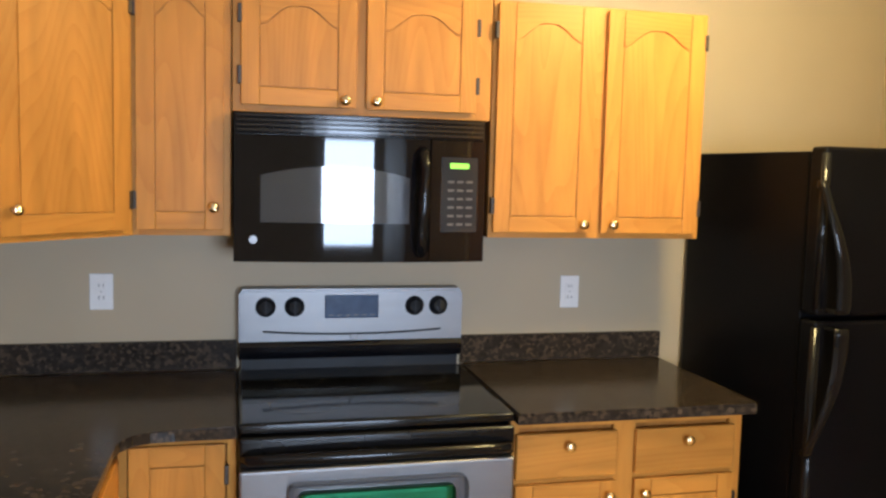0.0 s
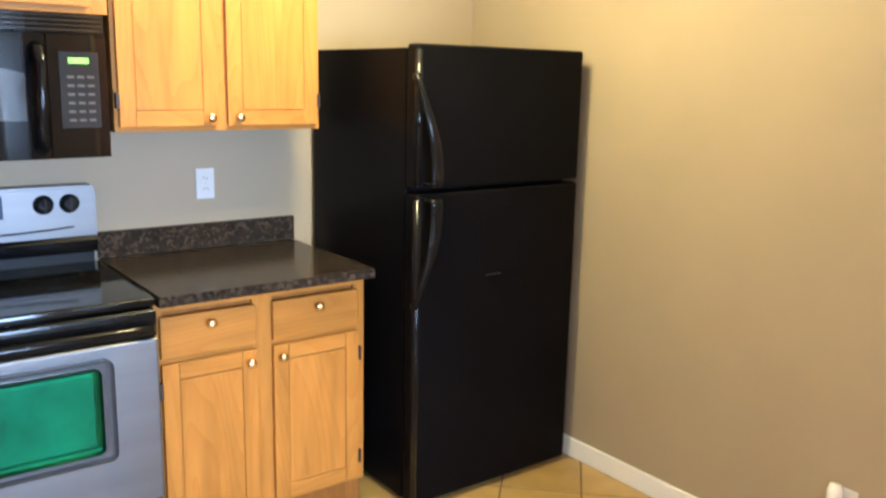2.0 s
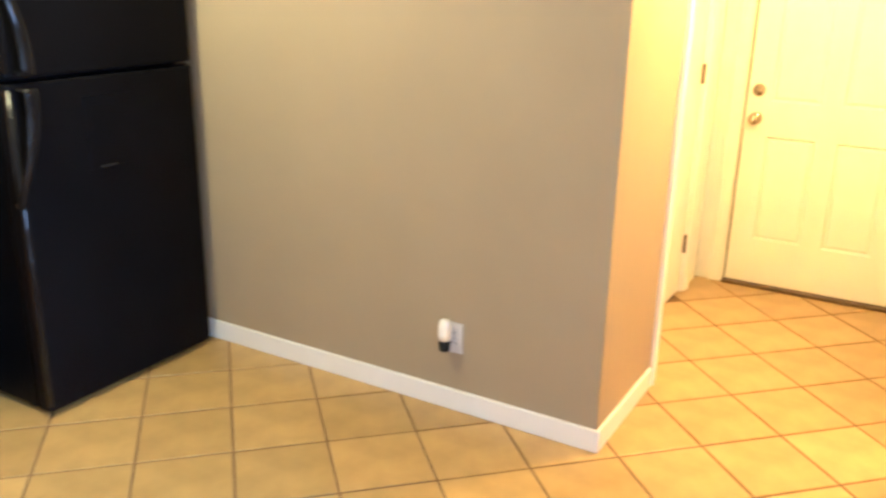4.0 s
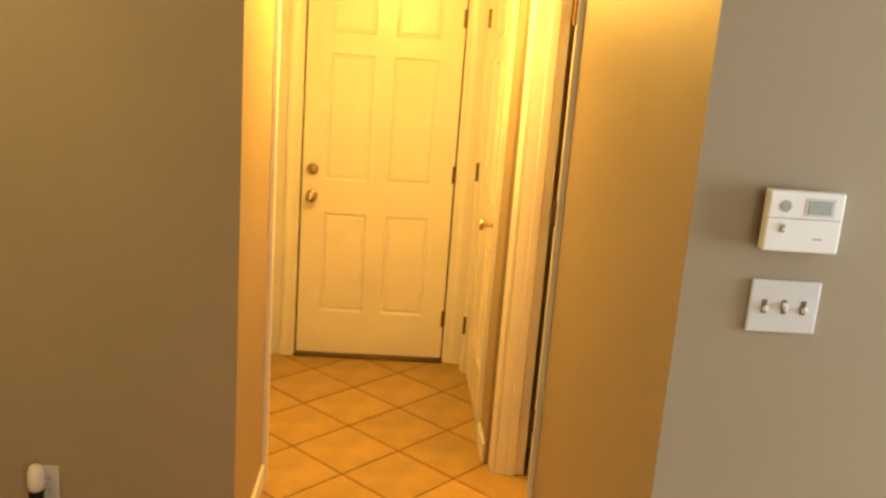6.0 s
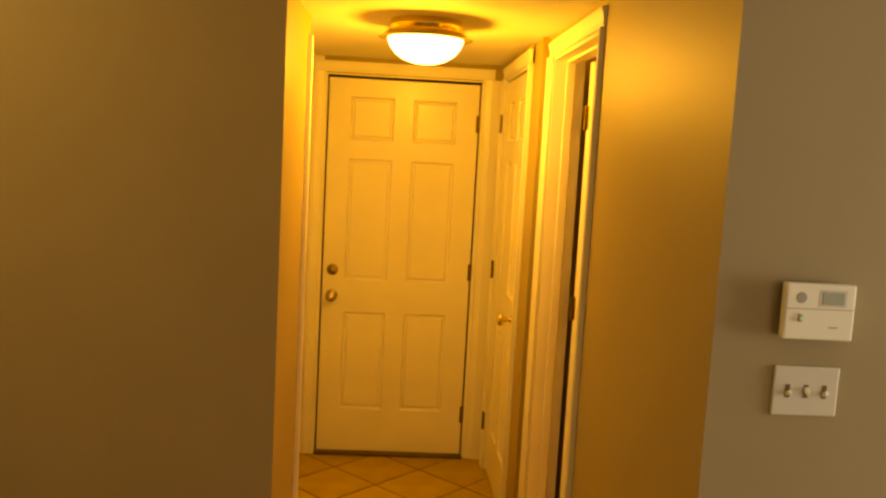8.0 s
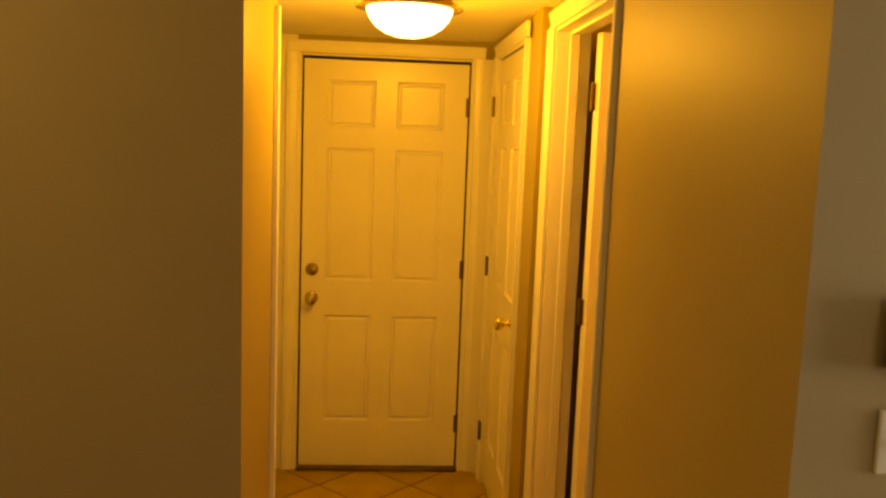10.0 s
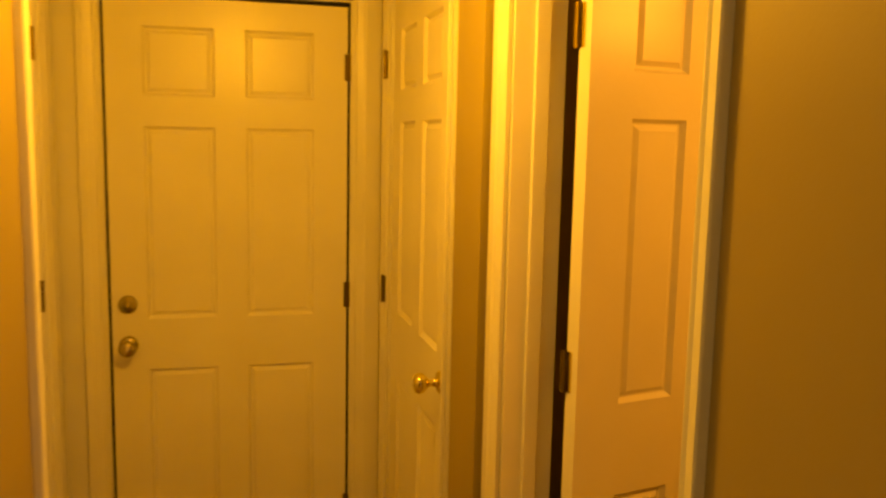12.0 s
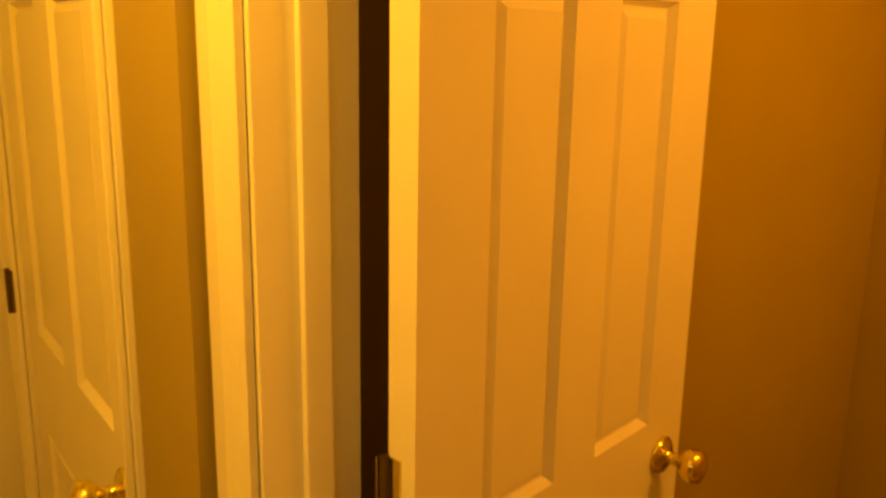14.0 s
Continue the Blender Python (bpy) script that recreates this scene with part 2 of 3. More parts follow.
wall("wall_living_west_2", box(-5.80, -5.68, -4.9, -2.6, 0, 2.50))
wall("wall_living_west_header", box(-5.80, -5.68, -6.3, -4.9, 2.2, 2.50))
wall("wall_living_north", box(-5.80, -3.52, -2.6, -2.48, 0, 2.50))
wall("wall_living_south_1", box(-5.68, -2.25, -6.6, -6.48, 0, 2.50))
wall("wall_living_south_2", box(-1.00, .5, -6.6, -6.48, 0, 2.50))
wall("wall_living_south_sill", box(-2.25, -1.00, -6.6, -6.48, 0, .80))
wall("wall_living_south_header", box(-2.25, -1.00, -6.6, -6.48, 1.92, 2.50))
wall("wall_living_east", box(.38, .50, -6.48, -5.202, 0, 2.50))
wall("wall_living_back", box(THX + .12, -.402, -4.82, -4.7, 0, 2.50))
wall("wall_room_south", box(-.6, 1.1, -5.2, -5.1, 0, 2.50), DARKRM, "tan wall of the small room behind the open door")
wall("wall_room_east", box(.98, 1.08, -5.1, SW - .12, 0, 2.50), DARKRM, "tan wall of the small room behind the open door")
wall("wall_room_west", box(-.40, -.30, -5.1, SW - .12, 0, 2.50), DARKRM, "tan wall of the small room behind the open door")
tagged(part("ceiling", box(-5.8, .5, -6.6, .12, 2.50, 2.60), CEIL), "white textured flat ceiling", "ceiling", kind="structure")
tagged(part("ceiling_hall", box(-.05, END + .12, SW, HALL_N + .37, 2.145, 2.50), CEIL), "lowered white ceiling over the entry hall", "ceiling", kind="structure")
tagged(part("ceiling_room", box(-.6, 1.1, -5.2, SW - .12, 2.145, 2.25), CEIL), "white ceiling of the small room", "ceiling", kind="structure")
floor = tagged(part("floor", box(-5.8, 2.2, -6.6, .12, -.05, -.004), GROUT), "diagonal cream ceramic tile floor with brown grout", "floor", kind="structure")
outside = tagged(part("ground", box(-60, 60, -60, 60, -.30, -.06), mat("lawn", (.06, .09, .03), .9, tint=.4, scale=3)), "plain lawn outside the window", "ground", kind="structure")


def baseboard(name, x0, x1, y0, y1):
    bm = box(x0, x1, y0, y1, 0, .085, .006)
    return trim(name, bm, "white painted wooden baseboard along the wall", "baseboard")


baseboard("baseboard_east", -.014, 0, HALL_N - .014, -.02)
baseboard("baseboard_hall_north", 0, .57, HALL_N - .014, HALL_N)
baseboard("baseboard_hall_south_1", THX - .014, -.062, SW, SW + .014)
baseboard("baseboard_hall_south_2", .832, 1.046, HALL_S - .012, HALL_S + .002)
baseboard("baseboard_thermostat", THX - .014, THX, -4.7, SW)

# ---- doors and casings ----
def grid_door(width, height, thick, xs, zs, cells, both=True):
    """A moulded slab with sunken, raised-field panels; hinge edge at x = 0, front face at y = 0, back at y = thick."""
    bm = bmesh.new()
    for y, flip in ((0, False), (thick, True)):
        vs = {(i, k): bm.verts.new((x, y, z)) for i, x in enumerate(xs) for k, z in enumerate(zs)}
        panels = []
        for i in range(len(xs) - 1):
            for k in range(len(zs) - 1):
                f = bm.faces.new([vs[i, k], vs[i + 1, k], vs[i + 1, k + 1], vs[i, k + 1]][::-1 if flip else 1])
                if (i, k) in cells:
                    panels.append(f)
        bm.normal_update()
        bmesh.ops.inset_individual(bm, faces=panels, thickness=.013, depth=-.013)
        bm.normal_update()
        bmesh.ops.inset_individual(bm, faces=panels, thickness=.006, depth=0)
        bmesh.ops.inset_individual(bm, faces=panels, thickness=.016, depth=.008)
    edge = [e for e in bm.edges if e.is_boundary]
    bmesh.ops.bridge_loops(bm, edges=edge)
    return bm


def six_panel(width, height, mid=(1.012, 1.637), low=.80, high=1.735):
    a, m = .115, .10
    w = (width - 2 * a - m) / 2
    xs = [0, a, a + w, a + w + m, width - a, width]
    zs = [0, .235, low, mid[0], mid[1], high, 1.925, height]
    return grid_door(width, height, .040, xs, zs, {(i, k) for i in (1, 3) for k in (1, 3, 5)})


def knob_set(name, parent, x, z, y=0.0, metal=BRASS, label=""):
    bm = lathe([(.0, 0), (.031, 0), (.031, .006), (.024, .011), (.011, .014), (.010, .034), (.017, .040), (.026, .050), (.028, .060), (.024, .070), (.012, .075), (0, .076)], 24, "Y")
    return part(name, move(bm, x, y, z), metal, parent, label, True)


def hinge(parent, x, y, z, metal=HINGE):
    bm = box(x - .016, x + .016, y - .003, y + .002, z - .045, z + .045)
    knuckle = lathe([(.0, -.047), (.0065, -.047), (.0065, .047), (0, .047)], 10)
    bmesh.ops.transform(knuckle, matrix=pose(x, y - .005, z), verts=knuckle.verts)
    tmp = bpy.data.meshes.new("tmp")
    knuckle.to_mesh(tmp)
    knuckle.free()
    bm.from_mesh(tmp)
    bpy.data.meshes.remove(tmp)
    return part("hinge", bm, metal, parent, "dark metal butt hinge")


def casing_bar(length, w=.066):
    """A moulded bar of door casing along z, from x = 0 (opening side) to x = w, face at y = -depth."""
    pts = [(0, 0), (0, .009), (.008, .012), (.014, .0095), (.034, .013), (.044, .0175), (w - .003, .0175), (w, .014), (w, 0)]
    bm = bmesh.new()
    low = [bm.verts.new((x, -y, 0)) for x, y in pts]
    top = [bm.verts.new((x, -y, length)) for x, y in pts]
    bm.faces.new(low)
    bm.faces.new(top)
    for i in range(len(pts)):
        j = (i + 1) % len(pts)
        bm.faces.new((low[i], low[j], top[j], top[i]))
    return bm


def frame_set(name, m, width, height, depth, left=True, right=True, stop=.045, head=.057, step=.002, wl=.066, wr=.066, bead=0.0):
    """Jambs, stops and casing round an opening: x from 0 to width, wall face at y = 0, wall behind at y > 0."""
    root = empty(name, m, "white painted door casing and jamb in the hall wall", "door frame", kind="structure")
    if left:
        part("casing", flip_x(casing_bar(height + .012, wl), -.008), WHITE, root)
    if right:
        bar = box(width + .001, width + bead, -.010, .001, 0, height + .012, .003) if bead else move(casing_bar(height + .012, wr), width + .008, 0, 0)
        part("casing", bar, WHITE, root)
    top = casing_bar(width + (.065 if left else 0) + (.065 if right else 0), head)
    bmesh.ops.transform(top, matrix=pose(-.065 if left else 0, 0, height + .012, 0, 90, 0) @ Matrix.Diagonal((-1, 1, 1, 1)), verts=top.verts)
    part("head_casing", top, WHITE, root)
    part("jamb", box(-.02, 0, .002, depth, 0, height, .002), WHITE, root)
    part("jamb", box(width, width + .02, step, depth + (.03 if step > .01 else 0), 0, height, .002), WHITE, root)
    part("head_jamb", box(-.02, width + .02, .002, depth, height, height + .02, .002), WHITE, root)
    part("stop", box(0, .011, depth - stop - .032, depth - stop, 0, height, .002), WHITE, root)
    part("stop", box(width - .011, width, depth - stop - .032, depth - stop, 0, height, .002), WHITE, root)
    part("stop", box(.011, width - .011, depth - stop - .032, depth - stop, height - .011, height, .002), WHITE, root)
    return root


def flip_x(bm, x):
    bmesh.ops.transform(bm, matrix=Matrix.Translation((x, 0, 0)) @ Matrix.Diagonal((-1, 1, 1, 1)), verts=bm.verts)
    return bm


# entry door at the hall's end, seen from the hall: local x runs south, y runs east
E_TURN = pose(END, -2.475, 0, 0, 0, -90)
frame_set("door_frame_entry", E_TURN, .81, 2.052, .12, stop=.03, wr=.098)
entry = empty("door_entry", pose(END + .012, -2.475, .018, 0, 0, -90), "closed cream painted six panel entry door with two locks", "door", kind="structure")
part("door_leaf", move(six_panel(.791, 2.018, (.950, 1.60), .775, 1.70), .0095, 0, 0), DOORW, entry)
part("weatherstrip", box(-.002, .0055, .012, .036, 0, 2.032), SHADOW, entry, "dark rubber weatherstrip")
part("weatherstrip", box(.8045, .812, .012, .036, 0, 2.032), SHADOW, entry, "dark rubber weatherstrip")
part("weatherstrip", box(.0055, .8045, .012, .036, 2.023, 2.033), SHADOW, entry, "dark rubber weatherstrip")
knob_set("door_knob", entry, .062, .862, 0, NICKEL, "round satin nickel door knob")
part("deadbolt", move(lathe([(0, 0), (.031, 0), (.031, .010), (.025, .018), (.012, .020), (.012, .024), (0, .024)], 24, "Y"), .062, 0, 1.003), NICKEL, entry, "round satin nickel deadbolt", True)
for z in (.225, 1.018, 1.815):
    hinge(entry, .806, 0, z)
trim("threshold_entry", box(END - .03, END + .10, -3.285, -2.475, 0, .016, .004), "brown metal door threshold on the tile floor", "threshold", HINGE)

# closet door in the south wall: local x runs west, y runs south
frame_set("door_frame_closet", pose(1.838, HALL_S, 0, 0, 0, 180), .768, 2.052, .12, stop=.03, wl=.057, wr=.057, bead=.014)
closet = empty("door_closet", pose(1.838, HALL_S - .010, .012, 0, 0, 180), "closed cream painted six panel closet door with a brass knob", "door", kind="structure")
part("door_leaf", move(six_panel(.760, 2.032), .003, 0, 0), DOORW, closet)
knob_set("door_knob", closet, .702, .945, 0, BRASS, "round polished brass door knob")
for z in (.25, 1.07, 1.825):
    hinge(closet, -.022, -.020, z)

# open door of the small room
frame_set("door_frame_room", pose(.734, SW, 0, 0, 0, 180), .747, 2.052, .12, stop=.04, wl=.078, wr=.046)
leaf_turn = math.degrees(math.atan2(-.977, .215))
room_door = empty("door_room", pose(.656, -3.580, .012, 0, 0, leaf_turn), "open cream painted six panel door with a brass knob", "door", kind="structure")
part("door_leaf", six_panel(.632, 2.034), DOORW, room_door)
knob_set("door_knob", room_door, .567, .945, 0, BRASS, "round polished brass door knob")
part("door_knob", move(lathe([(0, 0), (.028, .016), (.028, .026), (.010, .042), (.011, .062), (.031, .070), (.031, .076), (0, .076)], 24, "Y"), .567, .116, .945), BRASS, room_door, "round polished brass door knob", True)
for z in (.25, 1.09, 1.825):
    part("hinge", box(-.003, .001, .020, .034, z - .045, z + .045), BRASS, room_door, "brass butt hinge")
    part("hinge_knuckle", move(lathe([(0, -.047), (.006, -.047), (.005, .047), (0, .047)], 10), -.006, .040, z), HINGE, room_door)
    part("hinge_leaf", box(-.011, -.008, .046, .049, z - .045, z + .045), BRASS, room_door)

# recessed white closet doors in the north wall
n_door = empty("door_hall_north", pose(.68, HALL_N + .195, .012), "closed white painted flush door in the hall recess", "door", kind="structure")
part("door_leaf", box(.215, 1.015, 0, .035, 0, 2.03, .003), DOORW, n_door)
for z in (.25, 1.10, 1.83):
    hinge(n_door, 1.018, -.002, z)
part("jamb", box(-.03, 0, -.195, .048, -.012, 2.06, .002), WHITE, n_door)
part("casing", flip_x(casing_bar(2.07), -.033), WHITE, n_door).location = (0, -.196, -.012)
part("jamb", box(.002, .210, -.012, .048, -.012, 2.035, .002), WHITE, n_door)
part("head", box(.002, 1.28, -.02, .048, 2.037, 2.12, .002), WHITE, n_door)
part("jamb", box(1.022, 1.28, -.012, .048, -.012, 2.035, .002), WHITE, n_door)
part("casing", casing_bar(2.045), WHITE, n_door).location = (1.035, -.0125, -.012)


# ---- kitchen cabinets ----
def cab_knob(parent, x, y, z, metal=BRASS):
    bm = lathe([(0, 0), (.008, 0), (.006, .006), (.006, .012), (.013, .017), (.016, .022), (.014, .028), (.006, .031), (0, .031)], 16, "Y")
    return part("knob", move(bm, x, y, z), metal, parent, "small polished brass knob", True)


def cab_door(parent, x0, x1, z0, z1, y, knob=None, hinge_side=None, arch=True):
    """An oak frame door with a raised panel, cathedral-arched at the top; its front at y - 0.020."""
    s, rail = .052, .052
    door = part("door", box(x0 + .003, x1 - .003, y - .012, y, z0 + .003, z1 - .003), OAK, parent, "honey oak raised panel door")
    f0, f1 = y - .012, y - .021
    part("stile", box(x0, x0 + s, f1, f0, z0, z1, .002), OAK, door)
    part("stile", box(x1 - s, x1, f1, f0, z0, z1, .002), OAK, door)
    part("rail", box(x0 + s, x1 - s, f1, f0, z0, z0 + rail, .003), OAKH, door)
    xa, xb = x0 + s, x1 - s
    mid, half = (xa + xb) / 2, (xb - xa) / 2
    rise = min(.060, .75 * half) if arch else 0

    def crown(u):
        k = max(0.0, 1 - abs(u) / .80)
        return rise * (math.sin(k * math.pi / 2) ** .8 if k > 0 else 0)
    n = 16
    low = z1 - rail - rise
    curve = [(mid + half * u, low + crown(u)) for u in (-1 + 2 * i / n for i in range(n + 1))]
    part("rail", prism([(xa, z1), *curve, (xb, z1)], f0, f1, .004), OAKH, door)
    g = .0012
    field = [(mid + (half - g) * u, low + crown(u) - .0055) for u in (-1 + 2 * i / n for i in range(n + 1))]
    part("panel", prism([(xb - g, z0 + rail + g), (xa + g, z0 + rail + g), *field], y - .0125, y - .0205, .0035), OAK, door)
    if knob:
        cab_knob(door, knob[0], f1, knob[1])
    if hinge_side:
        hx = x0 - .004 if hinge_side == "l" else x1 + .004
        for hz in (z0 + .085, z1 - .085):
            part("hinge", box(hx - .006, hx + .006, y - .024, y - .002, hz - .026, hz + .026, .002), BRONZE, door, "dark metal cabinet hinge")
    return door


def cabinet(name, m, label, x0, x1, z0, z1, depth, stiles, group, rails=()):
    root = empty(name, m, label, "cabinet", group)
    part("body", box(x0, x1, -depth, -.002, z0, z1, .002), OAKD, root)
    for a, b in stiles:
        part("frame_stile", box(a, b, -depth - .019, -depth - .0005, z0, z1, .0015), OAK, root)
    for a, b, c, d in rails:
        part("frame_rail", box(a, b, -depth - .0185, -depth - .0005, c, d, .0015), OAKH, root)
    return root


UP = "upper kitchen cabinets"
FR = -.309
c = cabinet("wall_cabinet", pose(0, 0, 0), "honey oak wall cabinet with two arched doors", -1.708, -.966, 1.390, 2.135, .29, [(-1.708, -1.68), (-1.368, -1.322), (-.99, -.966)], UP, [(-1.68, -.99, 1.390, 1.42), (-1.68, -.99, 2.10, 2.135)])
cab_door(c, -1.696, -1.364, 1.408, 2.125, FR, (-1.395, 1.437), "l")
cab_door(c, -1.328, -.982, 1.408, 2.125, FR, (-1.292, 1.437), "r")
c = cabinet("over_range_cabinet", pose(0, 0, 0), "honey oak cabinet with two short arched doors above the microwave", -2.500, -1.712, 1.758, 2.135, .29, [(-2.500, -2.465), (-2.152, -2.098), (-1.76, -1.712)], UP, [(-2.465, -1.76, 1.758, 1.79), (-2.465, -1.76, 2.10, 2.135)])
cab_door(c, -2.476, -2.142, 1.778, 2.125, FR, (-2.172, 1.800), "l")
cab_door(c, -2.108, -1.764, 1.778, 2.125, FR, (-2.078, 1.800), "r")
c = cabinet("wall_cabinet", pose(0, 0, 0), "honey oak wall cabinet with one narrow arched door", -2.790, -2.504, 1.390, 2.135, .29, [(-2.790, -2.762), (-2.53, -2.504)], UP, [(-2.762, -2.53, 1.390, 1.42), (-2.762, -2.53, 2.10, 2.135)])
cab_door(c, -2.768, -2.524, 1.408, 2.125, FR, (-2.552, 1.475), "l")
# diagonal corner cabinet, front turned to the room
diag = empty("corner_wall_cabinet", pose(-3.095, -.612, 0, 0, 0, 45), "honey oak diagonal corner wall cabinet with one arched door", "cabinet", UP)
body = slab([(0, 0), (.431, 0), (.645, .215), (.215, .640), (-.215, .215)], 1.390, 2.135)
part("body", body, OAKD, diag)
for a, b in ((0, .030), (.401, .431)):
    part("frame_stile", box(a, b, -.019, -.0005, 1.390, 2.135, .0015), OAK, diag)
part("frame_rail", box(.03, .401, -.0185, -.0005, 1.390, 1.42), OAKH, diag)
part("frame_rail", box(.03, .401, -.0185, -.0005, 2.10, 2.135), OAKH, diag)
cab_door(diag, .022, .405, 1.408, 2.125, -.019, (.055, 1.475), "r")
# uppers along the west wall
c = cabinet("wall_cabinet", pose(-3.40, -.63, 0, 0, 0, 90), "honey oak wall cabinet on the west wall", -.9, -.002, 1.390, 2.135, .29, [(-.9, -.87), (-.47, -.43), (-.03, -.002)], UP)
cab_door(c, -.885, -.465, 1.408, 2.125, FR, (-.50, 1.437), "l")
cab_door(c, -.435, -.015, 1.408, 2.125, FR, (-.40, 1.437), "r")

LOW = "base kitchen cabinets"


def drawer_front(parent, x0, x1, z0, z1, y):
    d = part("drawer", box(x0, x1, y - .020, y, z0, z1, .006, 3), OAKH, parent, "honey oak drawer front")
    cab_knob(d, (x0 + x1) / 2, y - .020, z1 - .036)
    return d


c = cabinet("base_cabinet", pose(0, 0, 0), "honey oak base cabinet with two drawers and two doors", -1.706, -.945, .095, .884, .58, [(-1.706, -1.680), (-1.378, -1.306), (-.988, -.945)], LOW, [(-1.684, -.968, .852, .884), (-1.684, -.968, .668, .702), (-1.684, -.968, .095, .125)])
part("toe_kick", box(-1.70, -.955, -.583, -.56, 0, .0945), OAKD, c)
for a, b, k, hs in ((-1.692, -1.372, -1.400, "l"), (-1.312, -.978, -1.284, "r")):
    drawer_front(c, a, b, .700, .838, -.599)
    cab_door(c, a, b, .112, .684, -.599, (k, .643), hs, arch=False)
c = cabinet("base_cabinet", pose(0, 0, 0), "honey oak base cabinet with one narrow door beside the range", -2.790, -2.485, .095, .884, .58, [(-2.790, -2.765), (-2.51, -2.485)], LOW, [(-2.765, -2.51, .852, .884)])
part("toe_kick", box(-2.79, -2.485, -.583, -.56, 0, .0945), OAKD, c)
cab_door(c, -2.760, -2.515, .122, .855, -.599, None, "r", arch=False)
c = cabinet("base_cabinet", pose(-3.40, -.62, 0, 0, 0, 90), "honey oak base cabinet along the west wall", -1.1, -.002, .095, .884, .58, [(-1.1, -1.07), (-.57, -.53), (-.03, -.002)], LOW, [(-1.07, -.03, .852, .884)])
part("toe_kick", box(-1.1, 0, -.583, -.56, 0, .0945), OAKD, c)
for a, b, hs in ((-1.085, -.565, "l"), (-.535, -.02, "r")):
    drawer_front(c, a, b, .700, .838, -.599)
    cab_door(c, a, b, .112, .684, -.599, None, hs, arch=False)

top = tagged(part("countertop", slab([(-1.708, -.02), (-1.708, -.672), (-.945, -.672), (-.928, -.655), (-.928, -.02)], .885, .917, .006), STONE), "polished dark brown granite countertop between range and refrigerator", "countertop")
tagged(part("backsplash", box(-1.708, -.928, -.021, -.001, .918, 1.016, .002), STONE), "dark brown granite backsplash strip on the countertop", "backsplash")
inner = [(-2.485, -.02), (-3.398, -.02), (-3.398, -1.74), (-2.775, -1.74), (-2.775, -.78), (-2.765, -.735), (-2.74, -.698), (-2.70, -.678), (-2.64, -.672), (-2.485, -.672)]
tagged(part("countertop", slab(inner, .885, .917, .006), STONE), "polished dark brown granite corner countertop beside the range", "countertop")
tagged(part("backsplash", box(-3.396, -2.485, -.021, -.001, .918, 1.016, .002), STONE), "dark brown granite backsplash strip behind the corner countertop", "backsplash")


# ---- range ----
rng = empty("range", pose(-2.101, 0, 0), "stainless steel and black electric range with a glass oven door", "range")
part("body", box(-.375, .375, -.635, -.03, .02, .895, .004), BLACK, rng)
part("cooktop", box(-.381, .381, -.675, -.055, .895, .923, .011, 3), COOK, rng, "black glass cooktop")
for x, y, r in ((-.19, -.22, .075), (.19, -.22, .095), (-.19, -.49, .105), (.19, -.49, .085)):
    ring = bmesh.new()
    bmesh.ops.create_circle(ring, segments=40, radius=r, cap_ends=False)
    inner_ring = bmesh.ops.extrude_edge_only(ring, edges=ring.edges[:])["geom"]
    bmesh.ops.scale(ring, vec=(.975, .975, 1), verts=[v for v in inner_ring if isinstance(v, bmesh.types.BMVert)])
    part("burner_ring", move(ring, x, y, .9236), GREYGL, rng, "grey burner ring on the glass")
part("front_panel", box(-.379, .379, -.690, -.640, .806, .890, .012, 3), BLACK, rng, "black rounded front trim")
side = [(.0, .962), (-.030, .958), (-.046, .966), (-.054, .985), (-.054, 1.004), (-.046, 1.019), (0, 1.019)]
bm = bmesh.new()
ends = [[bm.verts.new((x, -.035 + y, z)) for y, z in side] for x in (-.377, .377)]
for k in range(len(side)):
    bm.faces.new((ends[0][k], ends[0][(k + 1) % len(side)], ends[1][(k + 1) % len(side)], ends[1][k]))
bm.faces.new(ends[0])
bm.faces.new(ends[1])
part("riser", bm, GLASSB, rng, "glossy black rounded riser below the control panel")
part("vent_slot", box(-.370, .370, -.058, -.020, .915, .960), SHADOW, rng, "dark vent slot behind the cooktop")
bm = prism([(-.378, 1.020), (.378, 1.020), (.378, 1.178), (.366, 1.196), (-.366, 1.196), (-.378, 1.178)], -.012, -.088, .008)
part("control_panel", bm, STEEL, rng, "brushed stainless steel control panel")
groove = [(u * .30, -.0885, 1.056 - .012 * (1 - u * u)) for u in (-1 + 2 * i / 20 for i in range(21))]
part("accent_groove", tube(groove, .0035, 6), SHADOW, rng, "thin dark curved line across the panel")
part("display", box(-.098, .082, -.0915, -.087, 1.098, 1.176, .004), BLUELCD, rng, "dark blue display window")
for i in range(6):
    part("button", box(-.085 + i * .028, -.069 + i * .028, -.0921, -.091, 1.106, 1.110), KEYPRINT, rng)
for x in (-.292, -.198, .207, .290):
    k = lathe([(0, 0), (.033, 0), (.033, .004), (.027, .007), (.025, .026), (.020, .030), (0, .030)], 24, "Y")
    kn = part("knob", move(k, x, -.087, 1.138), SHADOW, rng, "round black control knob", True)
    part("pointer", box(x - .004, x + .004, -.121, -.112, 1.114, 1.162, .002), SHADOW, kn)
    bezel = lathe([(.030, 0), (.036, 0), (.036, .003), (.030, .003)], 24, "Y")
    part("bezel", move(bezel, x, -.087, 1.138), STEEL, kn, "steel ring round the knob")
part("badge", move(lathe([(0, 0), (.013, 0), (.010, .003), (0, .003)], 20, "Y"), 0, -.088, 1.036), STEEL, rng, "small oval metal badge")
oven = part("oven_door", box(-.378, .378, -.694, -.640, .282, .802, .008, 3), STEEL, rng, "stainless steel oven door")
part("window_border", box(-.252, .238, -.6965, -.693, .455, .768, .030, 4), GREYGL, oven, "grey glass border of the oven window")
